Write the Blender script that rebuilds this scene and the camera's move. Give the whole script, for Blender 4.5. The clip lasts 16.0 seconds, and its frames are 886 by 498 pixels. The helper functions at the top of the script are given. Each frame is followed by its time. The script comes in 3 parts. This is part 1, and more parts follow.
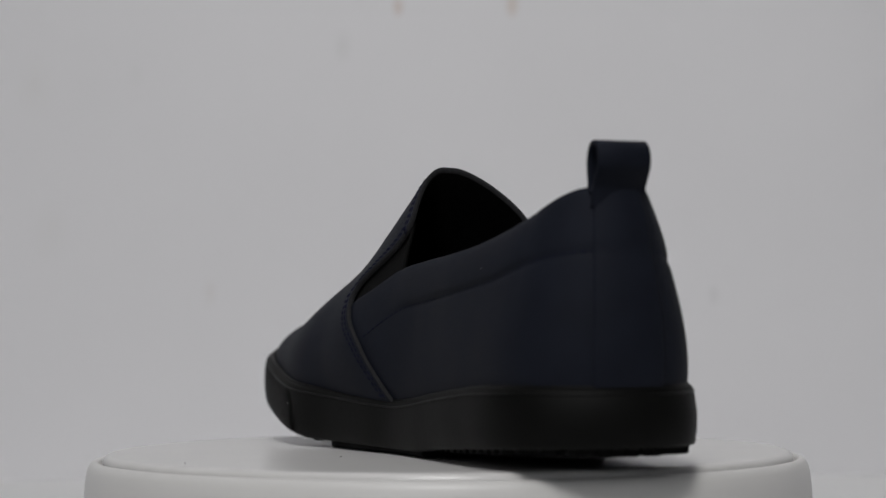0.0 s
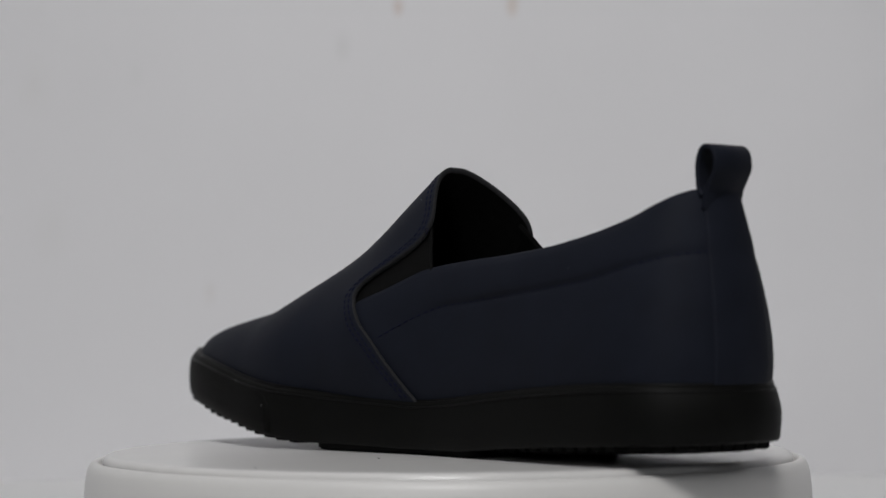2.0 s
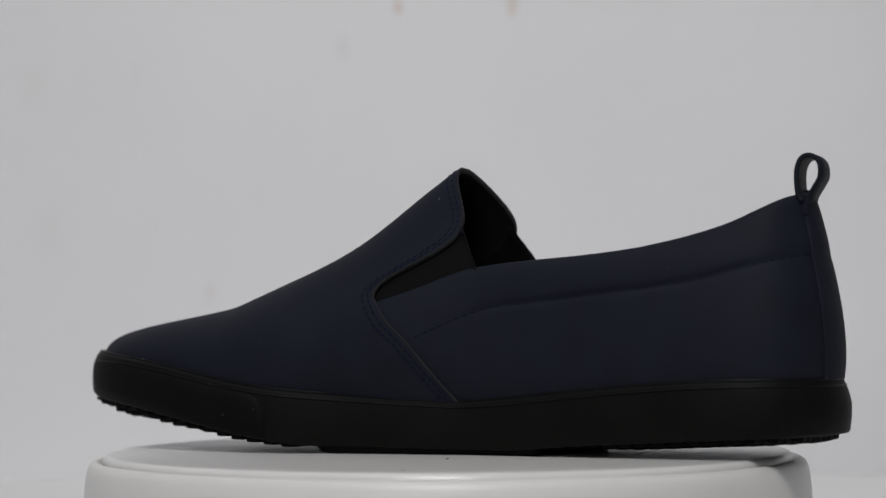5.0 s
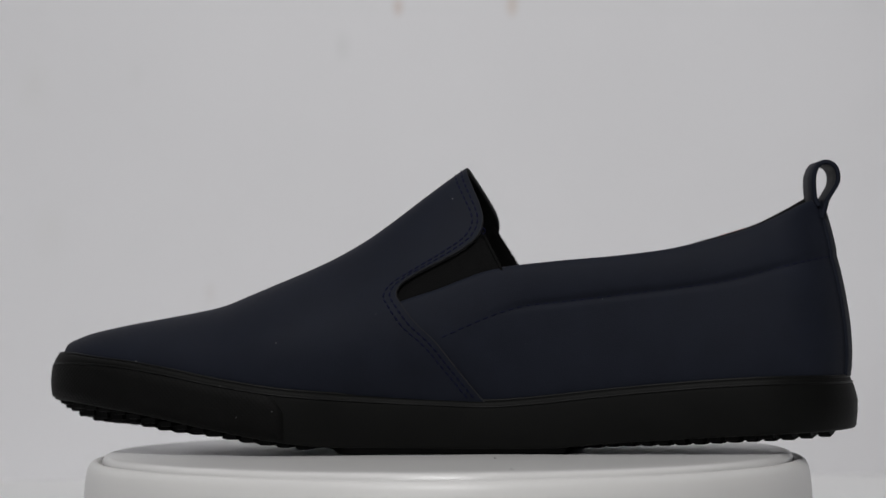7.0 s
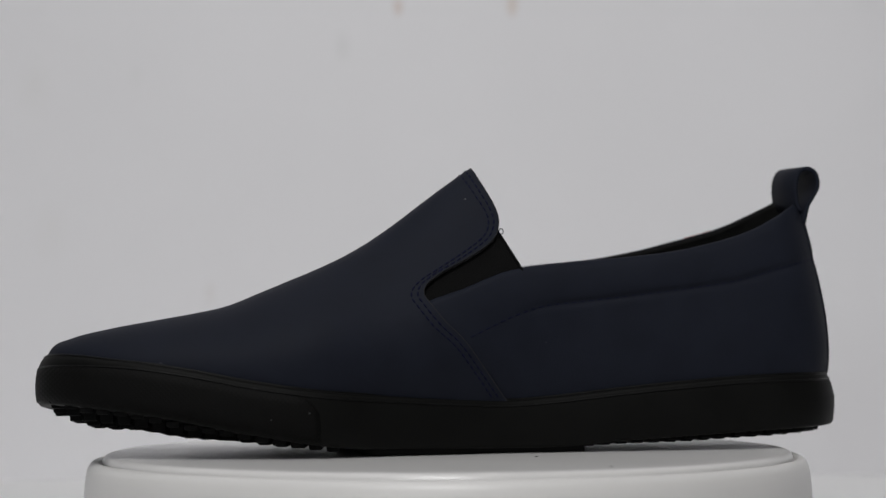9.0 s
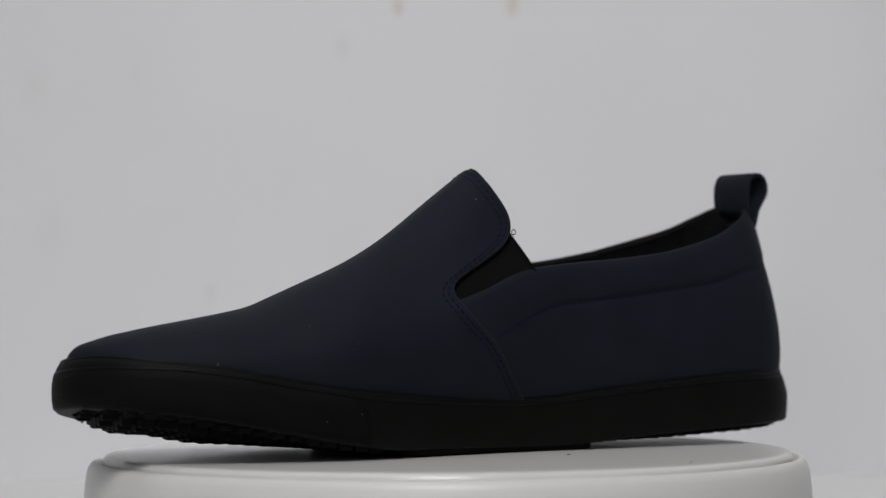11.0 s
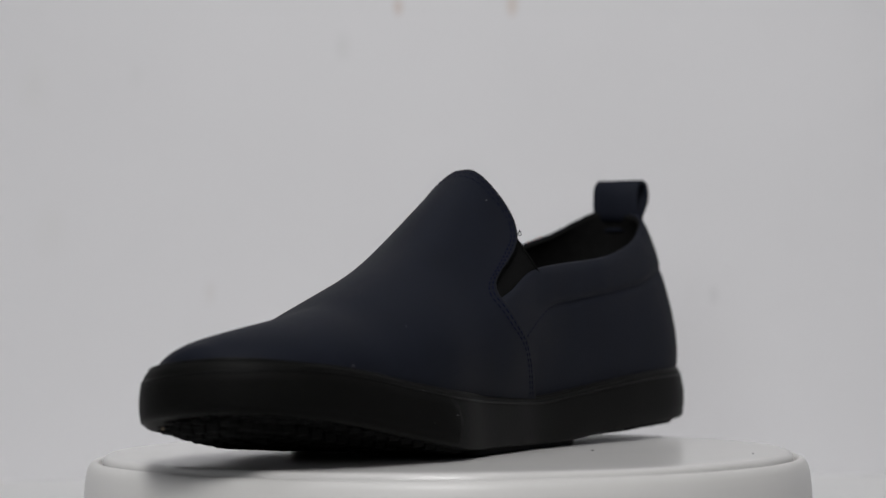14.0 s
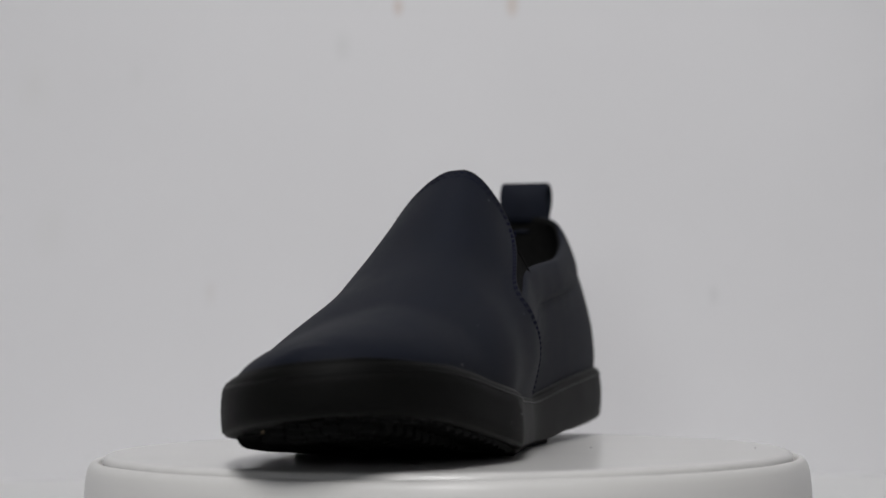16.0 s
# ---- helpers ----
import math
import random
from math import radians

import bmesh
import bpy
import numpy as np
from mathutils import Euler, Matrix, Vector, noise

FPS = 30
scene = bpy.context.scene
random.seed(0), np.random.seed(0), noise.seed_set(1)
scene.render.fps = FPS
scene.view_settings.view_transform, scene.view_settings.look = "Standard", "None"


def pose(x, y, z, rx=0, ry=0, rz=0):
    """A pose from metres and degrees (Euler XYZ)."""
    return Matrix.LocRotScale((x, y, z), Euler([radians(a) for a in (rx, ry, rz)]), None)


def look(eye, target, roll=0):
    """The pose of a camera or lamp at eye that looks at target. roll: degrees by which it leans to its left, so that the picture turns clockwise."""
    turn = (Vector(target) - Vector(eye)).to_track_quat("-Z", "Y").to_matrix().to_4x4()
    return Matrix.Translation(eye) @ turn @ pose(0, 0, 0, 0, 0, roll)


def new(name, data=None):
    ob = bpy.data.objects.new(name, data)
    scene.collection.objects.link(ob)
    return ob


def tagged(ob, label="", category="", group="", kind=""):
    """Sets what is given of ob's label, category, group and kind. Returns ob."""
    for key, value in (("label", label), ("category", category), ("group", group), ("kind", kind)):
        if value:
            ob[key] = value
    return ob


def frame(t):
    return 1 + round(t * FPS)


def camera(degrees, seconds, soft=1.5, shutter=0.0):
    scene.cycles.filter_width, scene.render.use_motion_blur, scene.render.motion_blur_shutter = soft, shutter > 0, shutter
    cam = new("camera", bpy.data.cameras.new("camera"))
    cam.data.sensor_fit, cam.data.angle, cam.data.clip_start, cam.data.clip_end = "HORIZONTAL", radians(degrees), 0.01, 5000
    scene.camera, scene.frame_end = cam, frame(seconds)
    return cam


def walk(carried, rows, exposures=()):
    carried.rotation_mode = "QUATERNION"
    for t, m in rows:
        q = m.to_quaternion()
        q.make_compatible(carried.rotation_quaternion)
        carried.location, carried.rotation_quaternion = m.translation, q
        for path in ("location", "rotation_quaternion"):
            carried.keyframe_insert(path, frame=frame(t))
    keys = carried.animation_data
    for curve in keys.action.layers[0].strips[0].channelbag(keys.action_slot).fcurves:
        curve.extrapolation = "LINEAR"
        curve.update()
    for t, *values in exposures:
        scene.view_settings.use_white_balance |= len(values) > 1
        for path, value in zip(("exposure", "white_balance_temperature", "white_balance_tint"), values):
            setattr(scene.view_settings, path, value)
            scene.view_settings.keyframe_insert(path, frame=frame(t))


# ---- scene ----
# World: metres. The turntable's axis is the z axis, its top lies at z = 0. The camera stands still.
OMEGA = 0.1551            # turn of the table, radians a second
cam = camera(20.80, 16.0, soft=1.45)
EYE = (-0.0013, -0.888, 0.052)
AIM = look(EYE, (-0.0013, 0.0, 0.052 + 0.888 * math.tan(0.0246)), roll=-0.34)
cam.data.dof.use_dof = True
cam.data.dof.focus_distance = 0.86
cam.data.dof.aperture_fstop = 9.0
walk(cam, [(0.0, AIM), (16.0, AIM)],
     exposures=[(0.0, -0.33), (1.0, -0.35), (2.0, -0.25), (3.5, -0.08), (7.0, -0.09), (12.5, -0.09), (16.0, -0.10)])

# ---- light ----
world = bpy.data.worlds.new("room_air")
scene.world = world
world.use_nodes = True
world.node_tree.nodes["Background"].inputs[0].default_value = (0.95, 0.97, 1.0, 1)
world.node_tree.nodes["Background"].inputs[1].default_value = 0.03


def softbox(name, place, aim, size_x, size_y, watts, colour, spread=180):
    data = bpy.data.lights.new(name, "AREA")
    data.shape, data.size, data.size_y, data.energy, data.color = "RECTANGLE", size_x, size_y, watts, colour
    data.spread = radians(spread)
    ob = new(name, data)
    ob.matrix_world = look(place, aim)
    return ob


softbox("key_softbox", (-0.06, -1.03, 1.20), (0.03, 0.32, 0.17), 0.32, 0.32, 4.35, (1.0, 0.990, 0.984), 100)
# Unseen soft lamp added at front left; the room has no window there.
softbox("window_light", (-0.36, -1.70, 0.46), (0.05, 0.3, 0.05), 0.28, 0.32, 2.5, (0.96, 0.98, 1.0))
softbox("ceiling_lamp", (-0.35, -0.30, 2.2), (0.0, 0.0, 0.0), 0.8, 0.8, 6.5, (0.98, 0.985, 1.0))


# ---- materials ----
def material(name, colour, rough, metal=0.0, vary=0.0, vary_scale=40.0, bump=0.0, bump_scale=900.0, spec=0.5, sheen=0.0):
    m = bpy.data.materials.new(name)
    m.use_nodes = True
    nt = m.node_tree
    b = nt.nodes["Principled BSDF"]
    b.inputs["Base Color"].default_value = (*colour, 1)
    b.inputs["Roughness"].default_value = rough
    b.inputs["Metallic"].default_value = metal
    b.inputs["Specular IOR Level"].default_value = spec
    b.inputs["Sheen Weight"].default_value = sheen
    co = nt.nodes.new("ShaderNodeTexCoord")
    if vary:
        n = nt.nodes.new("ShaderNodeTexNoise")
        n.inputs["Scale"].default_value, n.inputs["Detail"].default_value = vary_scale, 6
        nt.links.new(co.outputs["Object"], n.inputs["Vector"])
        r = nt.nodes.new("ShaderNodeMapRange")
        r.inputs[1].default_value, r.inputs[2].default_value = 0.3, 0.7
        r.inputs[3].default_value, r.inputs[4].default_value = 1 - vary, 1 + vary
        nt.links.new(n.outputs[0], r.inputs[0])
        x = nt.nodes.new("ShaderNodeMix")
        x.data_type, x.blend_type = "RGBA", "MULTIPLY"
        x.inputs[0].default_value = 1
        x.inputs[6].default_value = (*colour, 1)
        nt.links.new(r.outputs[0], x.inputs[7])
        nt.links.new(x.outputs[2], b.inputs["Base Color"])
        q = nt.nodes.new("ShaderNodeMapRange")
        q.inputs[3].default_value, q.inputs[4].default_value = rough - min(0.08, 2 * vary), rough + min(0.08, 2 * vary)
        nt.links.new(n.outputs[0], q.inputs[0])
        nt.links.new(q.outputs[0], b.inputs["Roughness"])
    if bump:
        n = nt.nodes.new("ShaderNodeTexNoise")
        n.inputs["Scale"].default_value, n.inputs["Detail"].default_value = bump_scale, 4
        nt.links.new(co.outputs["Object"], n.inputs["Vector"])
        u = nt.nodes.new("ShaderNodeBump")
        u.inputs["Strength"].default_value, u.inputs["Distance"].default_value = bump, 0.0004
        nt.links.new(n.outputs[0], u.inputs["Height"])
        nt.links.new(u.outputs[0], b.inputs["Normal"])
    return m


def knurled(m, pitch):
    """Adds a fine diamond grip pattern to a rubber."""
    nt = m.node_tree
    b = nt.nodes["Principled BSDF"]
    co = nt.nodes.new("ShaderNodeTexCoord")
    total = None
    for turn in (1, -1):
        w = nt.nodes.new("ShaderNodeTexWave")
        w.inputs["Scale"].default_value = 0.314 / pitch
        p = nt.nodes.new("ShaderNodeMapping")
        p.inputs["Rotation"].default_value = (0, radians(45 * turn), 0)
        nt.links.new(co.outputs["Object"], p.inputs[0])
        nt.links.new(p.outputs[0], w.inputs["Vector"])
        if total is None:
            total = w
        else:
            a = nt.nodes.new("ShaderNodeMath")
            a.operation = "MULTIPLY"
            nt.links.new(total.outputs["Fac"], a.inputs[0])
            nt.links.new(w.outputs["Fac"], a.inputs[1])
            total = a
    u = nt.nodes.new("ShaderNodeBump")
    u.inputs["Strength"].default_value, u.inputs["Distance"].default_value = 0.3, 0.0003
    nt.links.new(total.outputs[0], u.inputs["Height"])
    nt.links.new(u.outputs[0], b.inputs["Normal"])
    return m


def wall_paint():
    """White painted wall with a little mottling, a few scuffs and two rusty dabs."""
    m = material("white_wall_paint", (0.781, 0.776, 0.795), 0.75, vary=0.025, vary_scale=5.0, bump=0.15, bump_scale=140.0)
    nt = m.node_tree
    b = nt.nodes["Principled BSDF"]
    last = b.inputs["Base Color"].links[0].from_socket
    co = nt.nodes.new("ShaderNodeTexCoord")
    wob = nt.nodes.new("ShaderNodeTexNoise")
    wob.inputs["Scale"].default_value, wob.inputs["Detail"].default_value = 60, 3
    nt.links.new(co.outputs["Object"], wob.inputs["Vector"])
    for x, z, size, colour in ((-0.023, 0.2035, 0.0050, (0.66, 0.56, 0.52)), (0.034, 0.2040, 0.0060, (0.64, 0.53, 0.46)),
                               (-0.051, 0.184, 0.008, (0.73, 0.73, 0.74)), (0.134, 0.058, 0.005, (0.62, 0.62, 0.63)),
                               (-0.118, 0.060, 0.006, (0.72, 0.70, 0.70)), (-0.155, 0.170, 0.007, (0.74, 0.74, 0.75)),
                               (-0.205, 0.164, 0.016, (0.75, 0.745, 0.75)), (-0.198, 0.092, 0.014, (0.75, 0.745, 0.75))):
        d = nt.nodes.new("ShaderNodeVectorMath")
        d.operation = "SUBTRACT"
        d.inputs[1].default_value = (x, 0.32, z)
        nt.links.new(co.outputs["Object"], d.inputs[0])
        s = nt.nodes.new("ShaderNodeVectorMath")
        s.operation = "MULTIPLY"
        s.inputs[1].default_value = (1.4, 0, 0.8)
        nt.links.new(d.outputs[0], s.inputs[0])
        g = nt.nodes.new("ShaderNodeVectorMath")
        g.operation = "LENGTH"
        nt.links.new(s.outputs[0], g.inputs[0])
        r = nt.nodes.new("ShaderNodeMapRange")
        r.inputs[1].default_value, r.inputs[2].default_value = 0.0, size
        r.inputs[3].default_value, r.inputs[4].default_value = 1.3, 0.0
        nt.links.new(g.outputs["Value"], r.inputs[0])
        k = nt.nodes.new("ShaderNodeMath")
        k.operation, k.use_clamp = "MULTIPLY", True
        nt.links.new(r.outputs[0], k.inputs[0])
        nt.links.new(wob.outputs[0], k.inputs[1])
        x = nt.nodes.new("ShaderNodeMix")
        x.data_type = "RGBA"
        nt.links.new(k.outputs[0], x.inputs[0])
        nt.links.new(last, x.inputs[6])
        x.inputs[7].default_value = (*colour, 1)
        last = x.outputs[2]
    nt.links.new(last, b.inputs["Base Color"])
    return m


WALL = wall_paint()
ROOM = material("grey_room_paint", (0.22, 0.22, 0.23), 0.8, vary=0.03, vary_scale=3.0)
BOARD = material("white_table_board", (0.78, 0.78, 0.78), 0.6, vary=0.03, vary_scale=8.0)
PLASTIC = material("white_plastic", (0.74, 0.73, 0.72), 0.25, vary=0.004, vary_scale=25.0)
DRUM = material("satin_white_plastic", (0.74, 0.73, 0.715), 0.40, vary=0.008, vary_scale=25.0)
UPPER = material("navy_coated_fabric", (0.0116, 0.0136, 0.0212), 0.62, vary=0.10, vary_scale=70.0, bump=0.25, bump_scale=2600.0, spec=0.08, sheen=0.0)
EDGE = material("raw_cut_edge", (0.0120, 0.0120, 0.0140), 0.95, vary=0.5, vary_scale=900.0, bump=0.6, bump_scale=3000.0)
THREAD = material("navy_thread", (0.0040, 0.0050, 0.022), 0.7, spec=0.1)
LINING = material("black_lining", (0.010, 0.010, 0.010), 0.95, vary=0.2, vary_scale=300.0, spec=0.08)
GORE = material("black_elastic", (0.0050, 0.0050, 0.0050), 0.9, vary=0.3, vary_scale=1500.0, bump=0.7, bump_scale=1800.0, spec=0.08)
RUBBER = material("black_rubber", (0.0052, 0.0053, 0.0050), 0.55, vary=0.15, vary_scale=60.0, bump=0.15, bump_scale=500.0, spec=0.08)
WELT = material("glossy_black_welt", (0.005, 0.005, 0.005), 0.45, vary=0.3, vary_scale=200.0, spec=0.12)
TREAD = material("tread_rubber", (0.0045, 0.0045, 0.0045), 0.7, vary=0.2, vary_scale=200.0, spec=0.08)
GRIP = knurled(material("knurled_rubber", (0.0052, 0.0052, 0.0050), 0.6, vary=0.15, vary_scale=60.0, spec=0.06), 0.0012)
CORAL = material("coral_strip", (0.75, 0.20, 0.15), 0.8)
CRUMB = material("tan_crumb", (0.22, 0.17, 0.11), 0.8)
GLUE = material("dried_glue", (0.12, 0.12, 0.12), 0.6)
DUST = material("pale_dust", (0.30, 0.30, 0.31), 0.9)


# ---- building helpers ----
def part(name, bm, mat, parent=None, label="", smooth=True):
    bmesh.ops.recalc_face_normals(bm, faces=bm.faces[:])
    me = bpy.data.meshes.new(name)
    bm.to_mesh(me)
    bm.free()
    me.materials.append(mat)
    for p in me.polygons:
        p.use_smooth = smooth
    ob = new(name, me)
    ob.parent = parent
    return tagged(ob, label=label)


def grid(bm, P, closed=False):
    """Quads over an array of points; closed joins the last row to the first. Returns the vertices."""
    V = [[bm.verts.new(p) for p in row] for row in P]
    n = len(V)
    for i in range(n if closed else n - 1):
        for j in range(len(V[0]) - 1):
            a, b, c, d = V[i][j], V[(i + 1) % n][j], V[(i + 1) % n][j + 1], V[i][j + 1]
            if len({a.co.to_tuple(7), b.co.to_tuple(7), c.co.to_tuple(7), d.co.to_tuple(7)}) > 2:
                bm.faces.new((a, b, c, d))
    return V


def tube(bm, P, radius, sides=6, closed=False):
    """A thin cord along the points P."""
    P = np.asarray(P, float)
    T = np.gradient(P, axis=0)
    if closed:
        T = np.roll(P, -1, 0) - np.roll(P, 1, 0)
    rows = []
    for p, t in zip(P, T):
        t = Vector(t).normalized()
        a = t.orthogonal() if abs(t.z) > 0.95 else t.cross(Vector((0, 0, 1)))
        a.normalize()
        b = t.cross(a)
        rows.append([Vector(p) + radius * (math.cos(w) * a + math.sin(w) * b) for w in np.linspace(0, 2 * math.pi, sides + 1)])
    grid(bm, rows, closed)
    bmesh.ops.remove_doubles(bm, verts=bm.verts[:], dist=1e-7)


def curve(table):
    """A smooth function through a table of (x, y)."""
    xs, ys = np.array(table, float).T
    d = np.diff(ys) / np.diff(xs)
    m = np.concatenate(([d[0]], (d[:-1] + d[1:]) / 2, [d[-1]]))

    def f(x):
        x = np.asarray(x, float)
        i = np.clip(np.searchsorted(xs, x) - 1, 0, len(xs) - 2)
        h = xs[i + 1] - xs[i]
        t = (x - xs[i]) / h
        tc = np.clip(t, 0, 1)
        y = ((1 + 2 * tc) * (1 - tc) ** 2 * ys[i] + tc * (1 - tc) ** 2 * h * m[i]
             + tc * tc * (3 - 2 * tc) * ys[i + 1] + tc * tc * (tc - 1) * h * m[i + 1])
        return y + (t - tc) * h * np.where(t > 1, m[-1], m[0])
    return f


def step(a, b, x):
    t = np.clip((np.asarray(x, float) - a) / (b - a), 0, 1)
    return t * t * (3 - 2 * t)


def normals(P):
    """Unit normals of an array of points."""
    n = np.cross(np.gradient(P, axis=0), np.gradient(P, axis=1))
    return n / np.maximum(np.linalg.norm(n, axis=2, keepdims=True), 1e-12)


# ---- the place ----
def slab(name, lo, hi, mat, label):
    bm = bmesh.new()
    bmesh.ops.create_cube(bm, size=1)
    for v in bm.verts:
        v.co = Vector([(l + h) / 2 + c * (h - l) for l, h, c in zip(lo, hi, v.co)])
    return tagged(part(name, bm, mat, smooth=False), label, "wall" if "wall" in name else name, kind="structure")


FLOOR = -0.0326
slab("wall_north", (-1.6, 0.32, -0.9), (1.6, 0.42, 2.3), WALL, "white painted wall with faint scuffs behind the turntable")
slab("wall_south", (-1.6, -2.1, -0.9), (1.6, -2.0, 2.3), ROOM, "plain grey wall")
slab("wall_west", (-1.7, -2.1, -0.9), (-1.6, 0.42, 2.3), ROOM, "plain grey wall")
slab("wall_east", (1.6, -2.1, -0.9), (1.7, 0.42, 2.3), ROOM, "plain grey wall")
slab("ground", (-1.6, -0.24, FLOOR - 0.03), (1.6, 0.32, FLOOR), BOARD, "smooth white board under the turntable")
slab("floor", (-1.6, -2.0, -0.90), (1.6, 0.42, -0.80), ROOM, "plain grey floor below the board")
slab("ceiling", (-1.7, -2.1, 2.3), (1.7, 0.42, 2.4), ROOM, "plain grey ceiling")


# ---- the turntable ----
def lathe(bm, profile, n=160):
    rows = []
    for i in range(n):
        w = 2 * math.pi * i / n
        rows.append([(r * math.cos(w), r * math.sin(w), z) for r, z in profile])
    grid(bm, rows, closed=True)
    bmesh.ops.remove_doubles(bm, verts=bm.verts[:], dist=1e-6)


def turntable():
    top = tagged(new("turntable"), "round white plastic display turntable with a stepped rim", "turntable")
    bm = bmesh.new()
    lathe(bm, [(0, -0.0045), (0.120, -0.0045), (0.1268, -0.0045), (0.1268, -0.0034), (0.1273, -0.0024), (0.1281, -0.0021), (0.1291, -0.0024), (0.1301, -0.0033),
               (0.1310, -0.0050), (0.1316, -0.0080), (0.1320, -0.0115), (0.1325, -0.020), (0.1329, FLOOR + 0.002), (0.132, FLOOR), (0, FLOOR)])
    part("drum", bm, DRUM, top, "creamy white drum")
    bm = bmesh.new()
    lathe(bm, [(0, 0.0), (0.110, 0.0), (0.1225, 0.0), (0.1236, -0.0001), (0.1245, -0.0005), (0.1252, -0.0012), (0.1256, -0.0022), (0.1257, -0.0043), (0, -0.0043)])
    part("platter", bm, PLASTIC, top)
    for r, w, size in ((0.113, -1.236, 0.0004), (0.0535, -1.109, 0.0005)):
        bm = bmesh.new()
        bmesh.ops.create_icosphere(bm, subdivisions=1, radius=size)
        for v in bm.verts:
            v.co = Vector((r * math.cos(w) + v.co.x * 1.6, r * math.sin(w) + v.co.y, 0.0001 + v.co.z * 0.25))
        part("grit_speck", bm, RUBBER, top, "dark speck of grit")
    return top


# ---- the shoe: toe towards -x, near side towards -y ----
XT, XH = -0.1485, 0.1484
MID, HALF = (XT + XH) / 2, (XH - XT) / 2


def alpha(x):
    return np.arccos(np.clip((MID - np.asarray(x, float)) / HALF, -1, 1))


NEAR = curve([(alpha(x), y) for x, y in (
    (XT, 0.0), (-0.1430, -0.0190), (-0.130, -0.0315), (-0.109, -0.0398), (-0.080, -0.0440), (-0.052, -0.0445), (-0.027, -0.0375),
    (0.0, -0.0320), (0.018, -0.0285), (0.050, -0.0275), (0.090, -0.0275), (0.120, -0.0255), (0.136, -0.0184), (0.1446, -0.0070), (XH, 0.0095))])
AWAY = curve([(alpha(x), y) for x, y in (
    (XT, 0.0), (-0.142, 0.0175), (-0.128, 0.0305), (-0.108, 0.0415), (-0.080, 0.0495), (-0.050, 0.0525), (-0.020, 0.0505),
    (0.020, 0.0470), (0.060, 0.0455), (0.100, 0.0460), (0.120, 0.0437), (0.136, 0.0358), (0.1446, 0.0255), (XH, 0.0095))])
SOLE_TOP = curve([(-0.148, 0.0351), (-0.118, 0.0341), (-0.097, 0.0311), (-0.077, 0.0272), (-0.057, 0.0241), (-0.038, 0.0222), (-0.018, 0.0208),
                  (0.002, 0.0197), (0.018, 0.0190), (0.032, 0.0198), (0.062, 0.0229), (0.082, 0.0247), (0.102, 0.0262), (0.123, 0.0270), (0.149, 0.0269)])
SOLE_LOW = curve([(-0.149, 0.0200), (-0.1285, 0.0177), (-0.105, 0.0143), (-0.0835, 0.0101), (-0.0575, 0.0054), (-0.038, 0.0030),
                  (-0.018, 0.0026), (0.042, 0.0022), (0.062, 0.0039), (0.082, 0.0051), (0.102, 0.0062), (0.123, 0.0072), (0.149, 0.0080)])
LUG_LOW = curve([(-0.141, 0.0147), (-0.128, 0.0103), (-0.112, 0.0092), (-0.095, 0.0063), (-0.078, 0.0047), (-0.060, 0.0027), (-0.038, 0.0020),
                 (0.050, 0.0012), (0.064, 0.0018), (0.086, 0.0023), (0.106, 0.0033), (0.125, 0.0041), (0.136, 0.0049), (0.142, 0.0054)])


def lug_low(x, y, near, away):
    """Height of the tread's running surface; the forefoot is tilted and its outermost lugs are worn round."""
    f = min(1.0, max(0.0, (-0.04 - x) / 0.09))
    dn, da = 1 - (y - near - 0.004) / 0.016, 1 - (away - 0.004 - y) / 0.016
    z = float(LUG_LOW(x)) - (0.180 * f - 0.080 * f * f) * y
    rise_n, rise_a = (0.0050 * f, 0.0046 * f) if x < 0 else (0.0020, 0.0008)
    return max(0.0003, z + rise_n * min(1.0, max(0.0, dn)) + rise_a * min(1.0, max(0.0, da)))


RIDGE = curve([(-0.1450, 0.0378), (-0.1435, 0.0404), (-0.1372, 0.0434), (-0.1227, 0.0468), (-0.1019, 0.0501), (-0.0915, 0.0517), (-0.0811, 0.0538),
               (-0.0707, 0.0577), (-0.0603, 0.0618), (-0.0499, 0.0660), (-0.0395, 0.0708), (-0.0291, 0.0767), (-0.0187, 0.0839), (-0.0083, 0.0918),
               (0.0021, 0.0994), (0.0076, 0.1032), (0.030, 0.1160)])
SPINE = curve([(-0.15, -0.001), (-0.12, -0.005), (-0.09, -0.0075), (-0.05, -0.007), (-0.02, -0.0042), (0.005, -0.0020), (0.06, 0.005), (0.11, 0.010), (0.15, 0.0112)])
COLLAR = curve([(-0.040, 0.040), (-0.0116, 0.0541), (0.0018, 0.0586), (0.0118, 0.0626), (0.0188, 0.0651), (0.0248, 0.0663), (0.0419, 0.0682),
                (0.0619, 0.0699), (0.0820, 0.0726), (0.0923, 0.0748), (0.1028, 0.0774), (0.1137, 0.0809), (0.1251, 0.0861), (0.1349, 0.0906), (0.145, 0.0920)])
BULGE = curve([(-0.15, 0.0), (-0.11, 0.0), (-0.06, 0.003), (-0.012, 0.0065), (0.004, 0.0055), (0.025, 0.0045), (0.05, 0.003)])
# extra fullness of the near side where the vamp laps over the quarter, by height
FULL = curve([(0.0, 0.0018), (0.10, 0.0034), (0.22, 0.0042), (0.45, 0.0026), (0.58, 0.0008), (0.70, -0.0006), (0.85, -0.0004), (1.0, 0.0)])
INSET = 0.0035


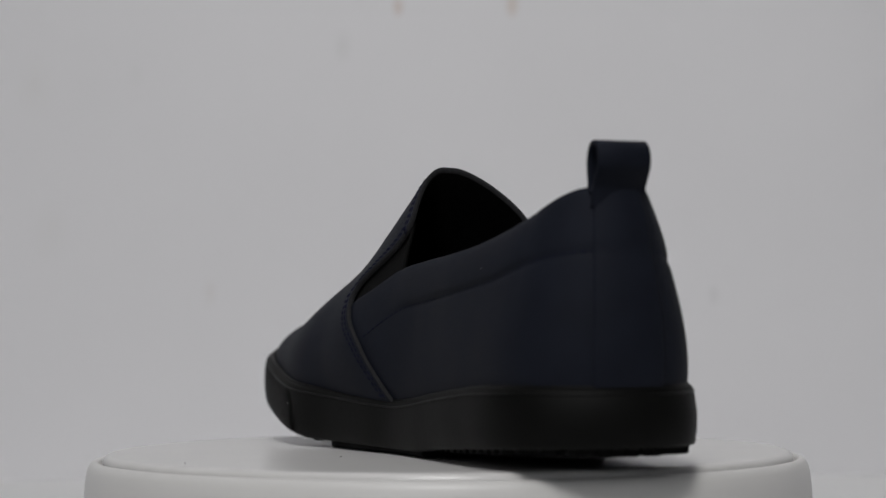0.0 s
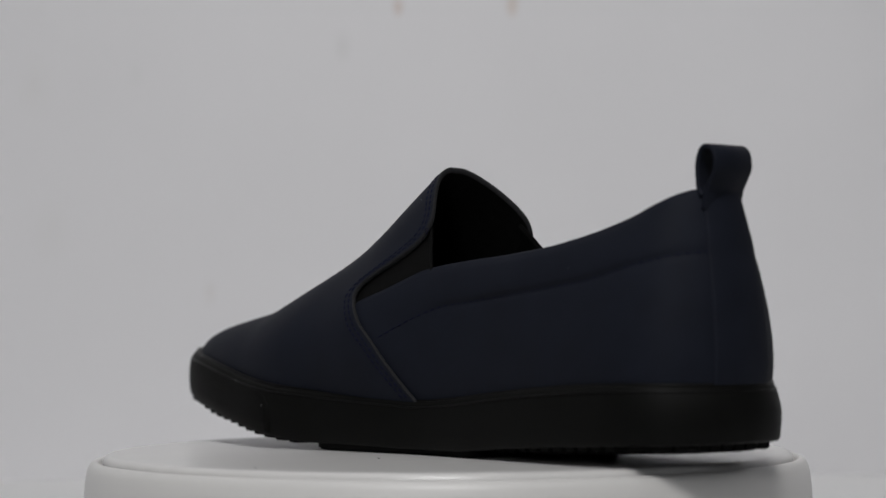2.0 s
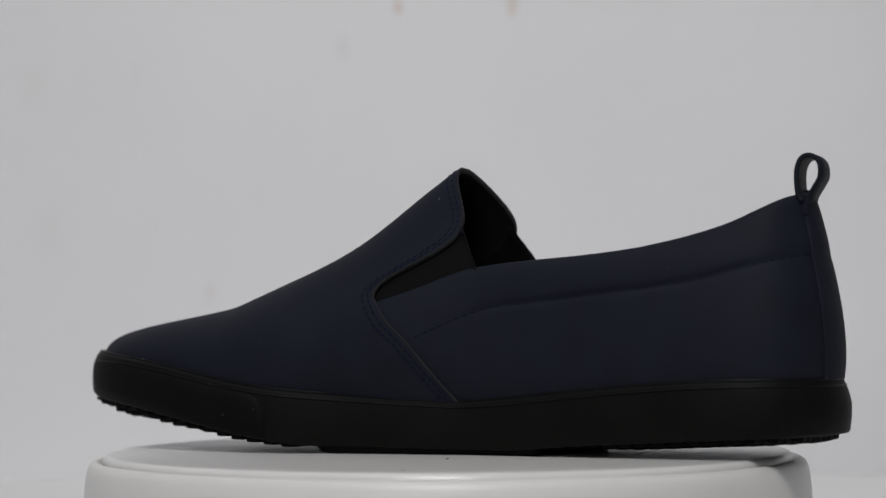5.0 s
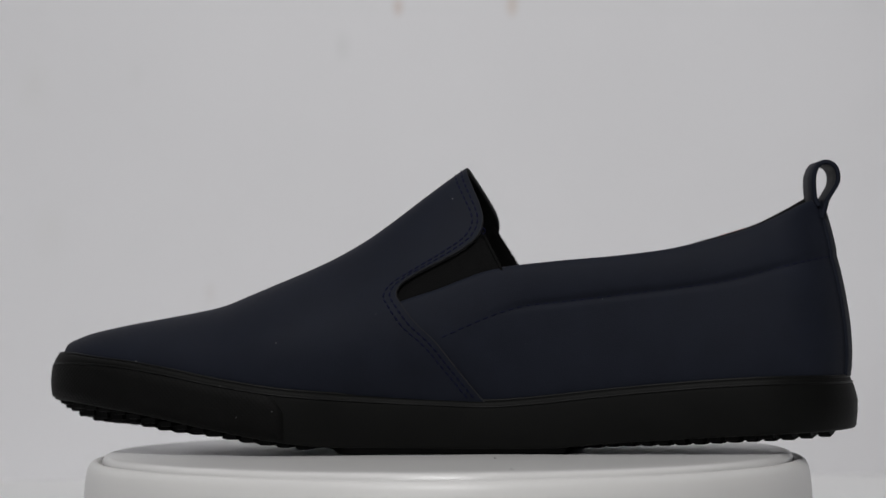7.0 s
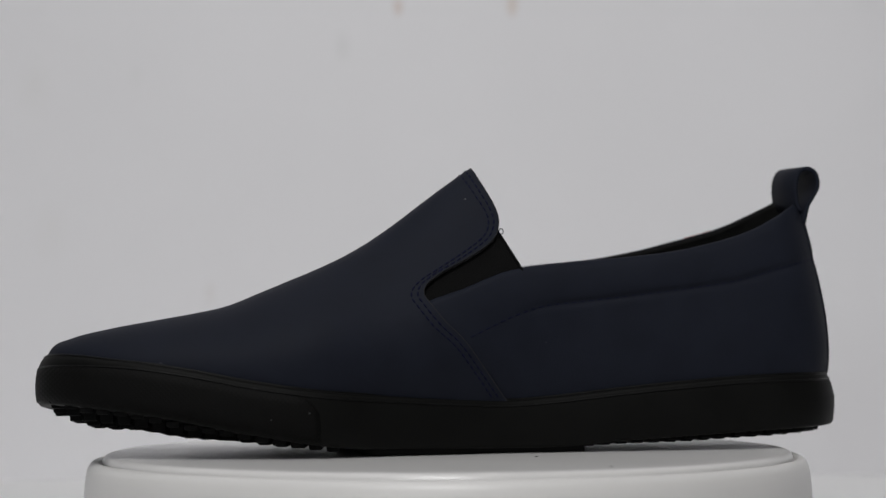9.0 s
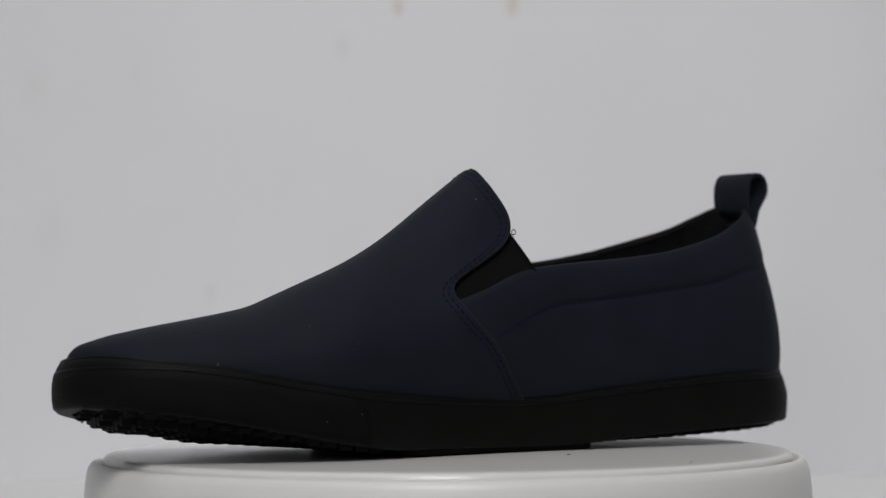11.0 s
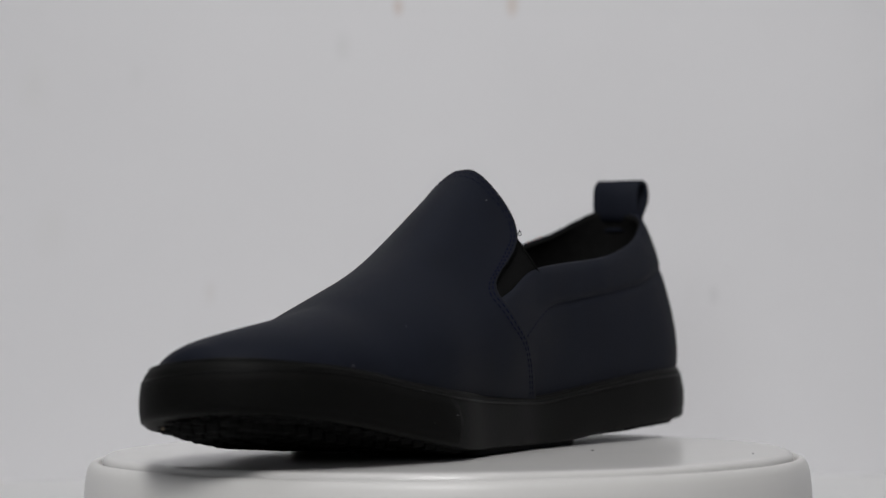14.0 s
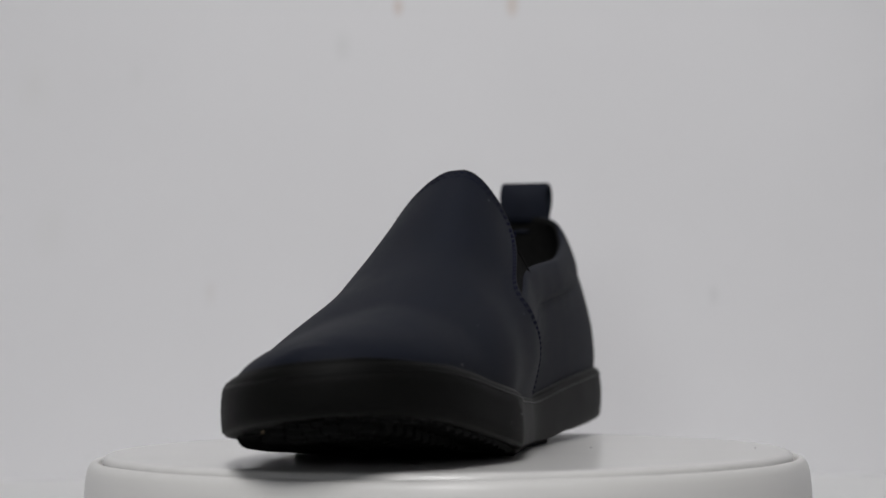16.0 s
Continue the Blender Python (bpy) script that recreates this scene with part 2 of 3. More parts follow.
def outline(n, inset=0.0):
    """The outsole's outline as 2 n points: along the near side from toe to heel and back on the other side."""
    a = np.linspace(0, math.pi, n + 1)
    x = MID - HALF * np.cos(a)
    near, away = np.stack([x, NEAR(a)], 1), np.stack([x, AWAY(a)], 1)
    P = np.concatenate([near, away[-2:0:-1]])
    t = np.roll(P, -1, 0) - np.roll(P, 1, 0)
    nrm = np.stack([t[:, 1], -t[:, 0]], 1)
    nrm /= np.linalg.norm(nrm, axis=1, keepdims=True)
    return P - inset * nrm, nrm


_P, _ = outline(200, INSET)
_near, _away = _P[:201], np.concatenate([_P[200:], _P[:1]])[::-1]


def foot_side(x, side):
    """y of the upper's foot on one side (-1 near, 1 away)."""
    L = _near if side < 0 else _away
    return np.interp(x, L[:, 0], L[:, 1])


def arch(x, phi, off=0.0):
    """A point of the vamp's surface: phi from -90 (near foot) over 0 (ridge) to 90 degrees."""
    side = -1 if phi < 0 else 1
    v = math.cos(radians(phi))
    return arch_v(x, v, side, off)


def arch_v(x, v, side, off=0.0):
    x = max(x, _near[0, 0] + 1e-5)
    k = float(step(-0.11, -0.01, x))
    a, b = 2.0 + 0.2 * k, 0.5 + 0.05 * k + (0.2 * float(step(-0.145, -0.085, x)) if side > 0 else 0.0)
    b -= 0.11 * k * v ** 8
    s = max(0.0, 1 - v ** a) ** b
    yc, zb, zt = float(SPINE(x)), float(SOLE_TOP(x)) - 0.002, float(RIDGE(x))
    w = abs(float(foot_side(x, side)) - yc)
    y = yc + side * (s * (w - off) + float(BULGE(x)) * (1.0 if side < 0 else 0.15) * math.sin(math.pi * min(v, 1)) * s)
    if side < 0:
        y -= float(step(-0.050, 0.004, x)) * float(FULL(v))
    return (x, y, zb + (zt - off - zb) * v)


def arch_z(x, z, side, off=0.0):
    zb, zt = float(SOLE_TOP(x)) - 0.002, float(RIDGE(x))
    return arch_v(x, min(1, max(0, (z - zb) / (zt - zb))), side, off)


# the vamp's rear edge, from the foot up to the top of the tongue: x and height
EDGE_XZ = [(0.0178, 0.0178), (0.0135, 0.0233), (0.0076, 0.0313), (0.0003, 0.0409), (-0.0063, 0.0473), (-0.0116, 0.0541), (-0.0136, 0.0573), (-0.0126, 0.0603),
           (-0.0082, 0.0639), (0.0019, 0.0694), (0.0100, 0.0742), (0.0145, 0.0785), (0.0160, 0.0837), (0.0153, 0.0875), (0.0117, 0.0955), (0.0094, 0.1002), (0.0085, 0.1024), (0.0081, 0.1033)]
_s = np.concatenate([[0], np.cumsum(np.hypot(*np.diff(np.array(EDGE_XZ).T, axis=1)))])
GORE_P = (_s[5] / _s[-1], _s[12] / _s[-1])
EDGE_X = curve(list(zip(_s / _s[-1], [p[0] for p in EDGE_XZ])))
EDGE_Z = curve(list(zip(_s / _s[-1], [p[1] for p in EDGE_XZ])))


def edge_phi(p):
    x, z = float(EDGE_X(p)), float(EDGE_Z(p))
    zb, zt = float(SOLE_TOP(x)) - 0.002, float(RIDGE(x))
    return math.degrees(math.acos(min(1, max(0, (z - zb) / (zt - zb)))))


def vamp_point(p, side, b, off=0.0):
    """p along the rear edge (0 foot, 1 tongue top), b from the toe (0) to the edge (1)."""
    x1, f1 = float(EDGE_X(p)), edge_phi(p)
    f0 = 90 * (1 - p)
    x = XT + INSET + (x1 - XT - INSET) * b
    return arch(x, side * max(1e-3, f0 + (f1 - f0) * b ** 1.5), off)


def vamp_surface(off, nb=64, np_=60):
    bs = np.linspace(0, 1, nb) ** 1.7
    ps = 1 - (1 - np.linspace(0, 1, np_)) ** 1.4
    cols = [(p, -1) for p in ps] + [(p, 1) for p in ps[::-1][1:]]
    return np.array([[vamp_point(p, s, b, off) for b in bs] for p, s in cols])


def wall_point(j, v, off=0.0, n=160):
    """The quarters: j runs round the heel on the outline, v from foot to collar."""
    P, nrm = QUARTER
    x, y = P[j]
    side = -1 if j <= n else 1
    g = float(np.interp(x, (0.0, 0.03, 0.07, 0.107, 0.124, 0.147), (1.0, 1.0, 0.92, 0.76, 0.695, 0.70)))
    if side > 0:
        g -= 0.04 * float(step(0.06, 0.11, x))
    lean = 0.0085 * float(step(0.08, 0.147, x))
    xt = x - lean
    yc = float(SPINE(x))
    zb, zt = float(SOLE_TOP(x)) - 0.002, float(COLLAR(xt)) - 0.0012 + (0.0019 if side > 0 else -0.0006) * float(step(0.05, 0.1, x)) * float(step(0.004, 0.012, abs(y - 0.0095)))
    bulge = (0.0022 + 0.0014 * float(step(0.11, 0.14, x))) * math.sin(math.pi * min(1, v) ** 0.7)
    vs = (float(SEAM_Z(x - 0.002)) - zb) / (zt - zb)
    pad = float(step(0.004, 0.03, x)) * (1 - 0.65 * float(step(0.120, 0.142, x)))
    if v > vs:
        bulge += 0.0012 * pad * math.sin(math.pi * min(1, (v - vs) / (1 - vs))) ** 0.6
    bulge -= 0.0008 * pad * math.exp(-((v - vs) / 0.025) ** 2)
    X = x - lean * v + nrm[j][0] * bulge
    Y = y + (yc + (y - yc) * g - y) * v ** 1.3 + nrm[j][1] * bulge
    Z = zb + (zt - zb) * v
    k = 1 - float(step(0.010, 0.045, x))
    if k > 0:
        Y = Y + (arch_z(x, Z, side, 0.0)[1] - side * 0.0016 - Y) * k
    q = np.array((X, Y, Z))
    q[:2] -= nrm[j] * off
    return q


QUARTER = outline(160, INSET)
# the stitched seam under the padded collar
SEAM_Z = curve([(0.000, 0.0413), (0.0117, 0.0466), (0.0217, 0.0505), (0.0298, 0.0527), (0.042, 0.0540), (0.0625, 0.0563), (0.0834, 0.0587),
                (0.1047, 0.0615), (0.1266, 0.0665), (0.1425, 0.0699), (0.150, 0.070)])


def ribbon(bm, path, width_dir, width, thick):
    """A band of even thickness along a path in the shoe's side plane."""
    path = [Vector(p) for p in path]
    rows = []
    n = len(path)
    for i, p in enumerate(path):
        t = (path[min(i + 1, n - 1)] - path[max(i - 1, 0)]).normalized()
        o = t.cross(width_dir).normalized() * thick / 2
        h = width_dir * width / 2
        e = width_dir * thick * 0.3
        rows.append([p - h + e + o, p + h - e + o, p + h + o * 0.5, p + h - o * 0.5, p + h - e - o, p - h + e - o, p - h - o * 0.5, p - h + o * 0.5, p - h + e + o])
    V = grid(bm, rows)
    for r in (V[0], V[-1]):
        bm.faces.new(r[:-1])


def stitches(bm, P, N, length=0.0021, gap=0.0006, radius=0.00030):
    """Short threads laid along the points P, whose surface normals are N."""
    P, N = np.asarray(P, float), np.asarray(N, float)
    d = np.concatenate([[0], np.cumsum(np.linalg.norm(np.diff(P, axis=0), axis=1))])

    def at(s, A):
        return np.array([np.interp(s, d, A[:, i]) for i in range(3)])
    s = gap
    while s + length < d[-1]:
        pts = []
        for f, h in ((0, -0.0003), (0.2, 0.00002), (0.5, 0.00008), (0.8, 0.00002), (1, -0.0003)):
            pts.append(at(s + f * length, P) + h * at(s + f * length, N))
        rows = []
        t = Vector(pts[-1] - pts[0]).normalized()
        n = Vector(at(s, N)).normalized()
        c = t.cross(n).normalized()
        for p in pts:
            rows.append([Vector(p) + radius * (math.cos(w) * c + math.sin(w) * n) for w in (0, 1.05, 2.09, 3.14)])
        grid(bm, rows)
        s += length + gap


def outward(P, Q):
    """Unit vectors from points Q to points P."""
    d = np.asarray(P, float) - np.asarray(Q, float)
    return d / np.linalg.norm(d, axis=1, keepdims=True)


def twist(x, y):
    """The forefoot is twisted a little: its far side lies lower."""
    return -0.0060 * (1 - float(step(-0.125, -0.050, x))) * float(step(-0.030, 0.045, y))


def shoe():
    root = tagged(new("slip_on_shoe"), "dark navy slip-on shoe with black rubber sole and heel loop", "shoe")

    # vamp, its lining and its raw edge
    bm = bmesh.new()
    outer = vamp_surface(0.0)
    grid(bm, outer)
    vamp = part("vamp", bm, UPPER, root, "smooth navy coated vamp")
    bm = bmesh.new()
    inner = vamp_surface(0.0020)
    grid(bm, inner[:, 6:])
    part("vamp_lining", bm, LINING, root)
    bm = bmesh.new()
    rim_o, rim_i = outer[:, -1], inner[:, -1]
    back = np.array([0.0004, 0, 0.0002])
    grid(bm, np.stack([rim_o * 0.999 + 0.001 * rim_i, rim_o + back * 0.7, (rim_o + rim_i) / 2 + back, rim_i + back * 0.7, rim_i], 1))
    part("vamp_edge", bm, EDGE, vamp, "frayed greyish raw edge")

    # quarters with their lining, one wrap round the heel
    n = 160
    j0 = int(np.argmin(np.abs(QUARTER[0][:n, 0] + 0.024)))
    js = list(range(j0, 2 * n - j0 + 1))
    vs = np.linspace(0, 1, 64)
    out = np.array([[wall_point(j, v) for v in vs] for j in js])
    lin = np.array([[wall_point(j, v, 0.0034) for v in vs] for j in js])
    top_o, top_i = out[:, -1], lin[:, -1]
    rim = [top_o * (1 - f) + top_i * f + np.array((0, 0, 0.0016 * math.sin(math.pi * f))) for f in (0.12, 0.3, 0.5, 0.7)]
    bm = bmesh.new()
    grid(bm, np.concatenate([out, np.stack(rim, 1)], 1))
    quarter = part("quarter", bm, UPPER, root, "navy quarters wrapping the heel")
    bm = bmesh.new()
    grid(bm, np.concatenate([np.stack([rim[-1], top_i], 1), lin[:, ::-1][:, 1:]], 1))
    lining = part("collar_lining", bm, LINING, root, "black padded lining")

    # elastic gores in the two notches
    for side in (-1, 1):
        rows = []
        for f in np.linspace(0, 1, 22):
            p = GORE_P[0] + f * (GORE_P[1] - GORE_P[0])
            a = np.array((float(EDGE_X(p)) - 0.002, float(EDGE_Z(p)) + 0.001))
            xc = -0.015 + f * 0.0405
            c = np.array((xc, float(COLLAR(xc)) - 0.003))
            row = []
            for g in np.linspace(0, 1, 8):
                q = a * (1 - g) + c * g
                row.append(arch_z(q[0], q[1], side, 0.0026))
            rows.append(row)
        bm = bmesh.new()
        rows = np.array(rows)
        under = rows + np.array((0, -side * 0.0009, 0))
        grid(bm, np.concatenate([rows, under[:, ::-1]], 1))
        grid(bm, [rows[-1], under[-1]])
        bmesh.ops.remove_doubles(bm, verts=bm.verts[:], dist=1e-6)
        gore = part("elastic_gore", bm, GORE, root, "black ribbed elastic gore")
        bm = bmesh.new()
        tube(bm, rows[-1], 0.0006)
        part("hem", bm, GORE, gore, "folded elastic hem")

    # seams
    def vamp_row(back_off):
        """Points and normals that run along the vamp's edge, back_off metres before it."""
        rows_p, rows_q = [], []
        for p, s in [(p, -1) for p in np.linspace(0.02, 1, 150)] + [(p, 1) for p in np.linspace(1, 0.02, 150)[1:]]:
            b = 1 - back_off(p) / (float(EDGE_X(p)) - XT)
            rows_p.append(vamp_point(p, s, b))
            rows_q.append(vamp_point(p, s, b, 0.001))
        return np.array(rows_p), outward(rows_p, rows_q)

    ps = np.linspace(0, 1, 200)
    steep = np.abs(np.gradient(EDGE_Z(ps))) / np.hypot(np.gradient(EDGE_X(ps)), np.gradient(EDGE_Z(ps)))
    ease = np.convolve(np.pad(1 / np.maximum(0.5, steep), 8, mode="edge"), np.ones(17) / 17, "valid")

    def slant(p):
        return float(np.interp(p, ps, ease))

    for depth in (0.0017, 0.0036):
        bm = bmesh.new()
        stitches(bm, *vamp_row(lambda p, d=depth: d * slant(p)))
        part("vamp_stitching", bm, THREAD, vamp, "row of dark blue stitches")

    def wall_at(j, z, off=0.0):
        lo, hi = 0.0, 1.0
        for _ in range(22):
            m = (lo + hi) / 2
            if wall_point(j, m)[2] < z:
                lo = m
            else:
                hi = m
        return wall_point(j, lo, off)

    js2 = [j for j in js if QUARTER[0][j, 0] > 0.0015]
    P = np.array([wall_at(j, float(SEAM_Z(QUARTER[0][j, 0] - 0.002))) for j in js2])
    Q = np.array([wall_at(j, float(SEAM_Z(QUARTER[0][j, 0] - 0.002)), 0.001) for j in js2])
    bm = bmesh.new()
    stitches(bm, P, outward(P, Q), length=0.0024, gap=0.0008, radius=0.00024)
    part("collar_stitching", bm, THREAD, quarter, "single row of dark blue stitches")

    # backstay strip and heel loop
    half = 0.0112
    jb = [j for j in js if QUARTER[0][j, 0] > 0.12 and abs(wall_point(j, 0.6)[1] - 0.0110) < half]
    strip = np.array([[wall_point(j, v, -0.0007) for v in np.linspace(0.03, 1.0, 30)] for j in jb])
    bm = bmesh.new()
    inn = np.array([[wall_point(j, v, 0.0006) for v in np.linspace(0.03, 1.0, 30)] for j in jb])
    grid(bm, np.concatenate([inn[:1], strip, inn[-1:]], 0))
    backstay = part("backstay", bm, UPPER, root, "narrow navy strip up the heel")
    for j in (jb[0] + 1, jb[-1] - 1):
        vv = np.linspace(0.03, 0.98, 60)
        P = [wall_point(j, v, -0.0004) for v in vv]
        Q = [wall_point(j, v, 0.001) for v in vv]
        bm = bmesh.new()
        stitches(bm, P, outward(P, Q), radius=0.00020)
        part("backstay_stitching", bm, THREAD, backstay)
    loop = [(0.1385, 0.0835), (0.1393, 0.0868), (0.1402, 0.0905), (0.1416, 0.0960), (0.1421, 0.0995), (0.1413, 0.1027), (0.1393, 0.1045), (0.1368, 0.1047),
            (0.1349, 0.1034), (0.1337, 0.1005), (0.1334, 0.0970), (0.1336, 0.0935), (0.1340, 0.0905), (0.1352, 0.0882)]
    lx = curve([(i, q[0]) for i, q in enumerate(loop)])
    lz = curve([(i, q[1]) for i, q in enumerate(loop)])
    bm = bmesh.new()
    ribbon(bm, [(float(lx(i)) - 0.0012, 0.0108, 0.0835 + 0.958 * (float(lz(i)) - 0.0835)) for i in np.linspace(0, len(loop) - 1, 60)], Vector((-0.174, 0.9847, 0)), 0.0196, 0.0017)
    bm.verts.ensure_lookup_table()
    for v in bm.verts[:180]:  # its outer end follows the round of the heel
        v.co.x -= 26 * (v.co.y - 0.0108) ** 2 * min(1.0, max(0.0, (0.0960 - v.co.z) / 0.0060))
    part("heel_loop", bm, UPPER, root, "folded navy pull loop")

    # a thin coral strip along the far collar's rim
    bm = bmesh.new()
    js3 = [j for j in js if j > n and 0.100 < QUARTER[0][j, 0] < 0.114]
    rows = []
    for j in js3:
        a, b = wall_point(j, 1.0), wall_point(j, 1.0, 0.0034)
        rows.append([a * (1 - f) + b * f + np.array((0, 0, 0.0016 * math.sin(math.pi * f) + 0.0003)) for f in (0.0, 0.12, 0.25, 0.38)])
    grid(bm, rows)
    part("lining_label", bm, CORAL, lining, "small coral strip on the collar's edge")

    # insole
    bm = bmesh.new()
    a = np.linspace(0.12, math.pi - 0.12, 60)
    x = MID - (HALF - 0.008) * np.cos(a)
    grid(bm, np.array([[(xx, float(foot_side(xx, -1)) * (1 - f) + float(foot_side(xx, 1)) * f, float(SOLE_TOP(xx)) - 0.001) for f in np.linspace(0.04, 0.96, 5)] for xx in x]))
    part("insole", bm, LINING, root, "black footbed")

    # rubber sidewall; under the toe the tread bellies down from its edge
    CAMBER_D, CAMBER_Z = (0.0, 0.0022, 0.006, 0.012, 0.020), (0.0, 0.0, 0.0006, 0.0013, 0.0020)
    N = 150
    P, nrm = outline(N)
    zt, zl = SOLE_TOP(P[:, 0]), SOLE_LOW(P[:, 0])
    rows = []
    for (x, y), (nx, ny), t, l in zip(P, nrm, zt, zl):
        h = t - l
        toe = 1 - float(step(-0.095, -0.058, x))
        prof = [(d, l - toe * float(np.interp(d, CAMBER_D, CAMBER_Z))) for d in (0.020, 0.015, 0.011, 0.008, 0.005)]
        tip, heel = 1 - float(step(-0.147, -0.118, x)), float(step(0.115, 0.146, x))
        prof += [(0.0022, l), (0.0008, l + 0.0003), (0.0002, l + 0.0012), (-0.0003, l + 0.3 * h), (-0.0004, l + 0.55 * h), (0.0008 * heel, l + 0.8 * h),
                (0.0004 + 0.0016 * heel, t - 0.0012), (0.0010 + 0.0014 * heel, t - 0.0003 + 0.0006 * tip), (0.0020 + 0.0010 * heel, t + 0.0016 * tip), (0.0040, t - 0.0006 + 0.0030 * tip), (0.0070, t - 0.002)]
        rows.append([(x - nx * o, y - ny * o, z) for o, z in prof])
    bm = bmesh.new()
    V = grid(bm, rows, closed=True)
    for j in range(N):
        a, b = V[j][0], V[j + 1][0]
        c, d = V[(2 * N - j - 1) % (2 * N)][0], V[(2 * N - j) % (2 * N)][0]
        ring = list(dict.fromkeys((a, b, c, d)))
        if len(ring) > 2:
            bm.faces.new(ring)
    sidewall = part("sidewall", bm, RUBBER, root, "black rubber foxing")
    bm = bmesh.new()
    tube(bm, [(x - nx * 0.0026, y - ny * 0.0026, t + 0.0001 + 0.0018 * (1 - float(step(-0.147, -0.118, x)))) for (x, y), (nx, ny), t in zip(P, nrm, zt)], 0.0006, 6, closed=True)
    part("welt", bm, WELT, sidewall, "thin glossy welt line")

    bm = bmesh.new()
    tube(bm, [(x - nx * (0.0002 + 0.0014 * float(step(0.115, 0.146, x))), y - ny * (0.0002 + 0.0014 * float(step(0.115, 0.146, x))), t - 0.0021) for (x, y), (nx, ny), t in zip(P, nrm, zt)], 0.0004, 6, closed=True)
    part("pinstripe", bm, WELT, sidewall, "fine raised line round the foxing")

    # toe bumper, proud of the sidewall
    rows = []
    for j in [k % (2 * N) for k in range(-N, N) if P[k % (2 * N), 0] < -0.0515]:
        (x, y), (nx, ny), t, l = P[j], nrm[j], zt[j], zl[j]
        e = max(0.0, (x + 0.060) / 0.0085)
        drop = 0.006 * e ** 3
        lo, hi = l + 0.0012, t - 0.0022 - drop
        rows.append([(x + nx * o, y + ny * o, lo + (hi - lo) * f) for o, f in ((-0.0006, 0.0), (0.0004, 0.02), (0.0008, 0.25), (0.0009, 0.5), (0.0007, 0.75), (0.0003, 0.97), (-0.0006, 1.0))])
    first = [(p[0], p[1] * 0.985, p[2]) for p in rows[0]]
    last = [(p[0], p[1] * 0.985, p[2]) for p in rows[-1]]
    bm = bmesh.new()
    grid(bm, [first] + rows + [last])
    part("toe_bumper", bm, GRIP, sidewall, "knurled rubber toe bumper")

    # middle of the outsole, on which the shoe rests
    rows = []
    for xx in np.concatenate([np.linspace(-0.0375, -0.034, 6), np.linspace(-0.030, 0.046, 24)]):
        aa = float(alpha(xx))
        front = 1 - float(step(-0.0375, -0.031, xx))
        y0, y1 = float(NEAR(aa)) + 0.003 + 0.005 * front, float(AWAY(aa)) - 0.003 - 0.005 * front
        z1 = float(SOLE_LOW(xx)) + 0.0008
        z0 = 0.0002 + 0.0020 * front ** 2
        rows.append([(xx, y0, z1), (xx, y0, z0 + 0.0004), (xx, y0 + 0.001, z0), (xx, y1 - 0.001, z0), (xx, y1, z0 + 0.0004), (xx, y1, z1)])
    bm = bmesh.new()
    V = grid(bm, rows)
    bm.faces.new(V[0])
    bm.faces.new(V[-1])
    outsole = part("outsole", bm, TREAD, root, "flat black tread under the arch")

    # tread lugs, rows across the toe and the heel
    bm = bmesh.new()
    bmesh.ops.create_cube(bm, size=1)
    bmesh.ops.bevel(bm, geom=[e for e in bm.edges if e.verts[0].co.z < 0 and e.verts[1].co.z < 0], offset=0.12, segments=1, affect="EDGES")
    for v in bm.verts:
        if v.co.z < 0:
            v.co.x *= 0.95
            v.co.y *= 0.95
    first = part("lug", bm, TREAD, outsole, smooth=False)
    mesh = first.data
    bpy.data.objects.remove(first)
    for x in list(np.arange(-0.1395, -0.038, 0.00617)) + list(np.arange(0.0505, 0.1415, 0.00617)):
        tail = 0.007 * float(step(0.118, 0.142, x)) + 0.003 * (1 - float(step(-0.140, -0.120, x)))
        slope = 0.150 if x < 0 else 0.066
        y0, y1 = float(NEAR(alpha(x))), float(AWAY(alpha(x)))
        w = (y1 - y0 - 0.0060 - 2 * tail) / 7
        toe = 1 - float(step(-0.095, -0.058, x))
        base = float(SOLE_LOW(x))
        for i in range(7):
            y = y0 + 0.0030 + tail + (i + 0.5) * w
            edge = min(y - y0, y1 - y)
            low = lug_low(x, y, y0, y1)
            top = base - toe * float(np.interp(edge - 0.3 * w, CAMBER_D, CAMBER_Z)) + twist(x, y) + 0.0012
            top = max(top, low + 0.0012)
            ob = new("lug", mesh)
            ob.parent = outsole
            ob.matrix_basis = Matrix.LocRotScale((x + slope * y, y, (top + low) / 2), Euler((0, 0, -math.atan(slope))), (0.0046, w - 0.0009, top - low))

    # a small loop of loose thread at the corner of the gore
    c = np.array(arch_z(0.0150, 0.0800, -1)) + np.array((0.0016, -0.0003, -0.0004))
    bm = bmesh.new()
    tube(bm, [c + np.array((0.0008 * math.cos(u), 0.0002 * math.sin(2 * u), 0.0010 * math.sin(u))) for u in np.linspace(0, 2 * math.pi, 21)[:-1]], 0.00017, 5, closed=True)
    part("loose_thread", bm, THREAD, root, "small loop of loose dark thread")

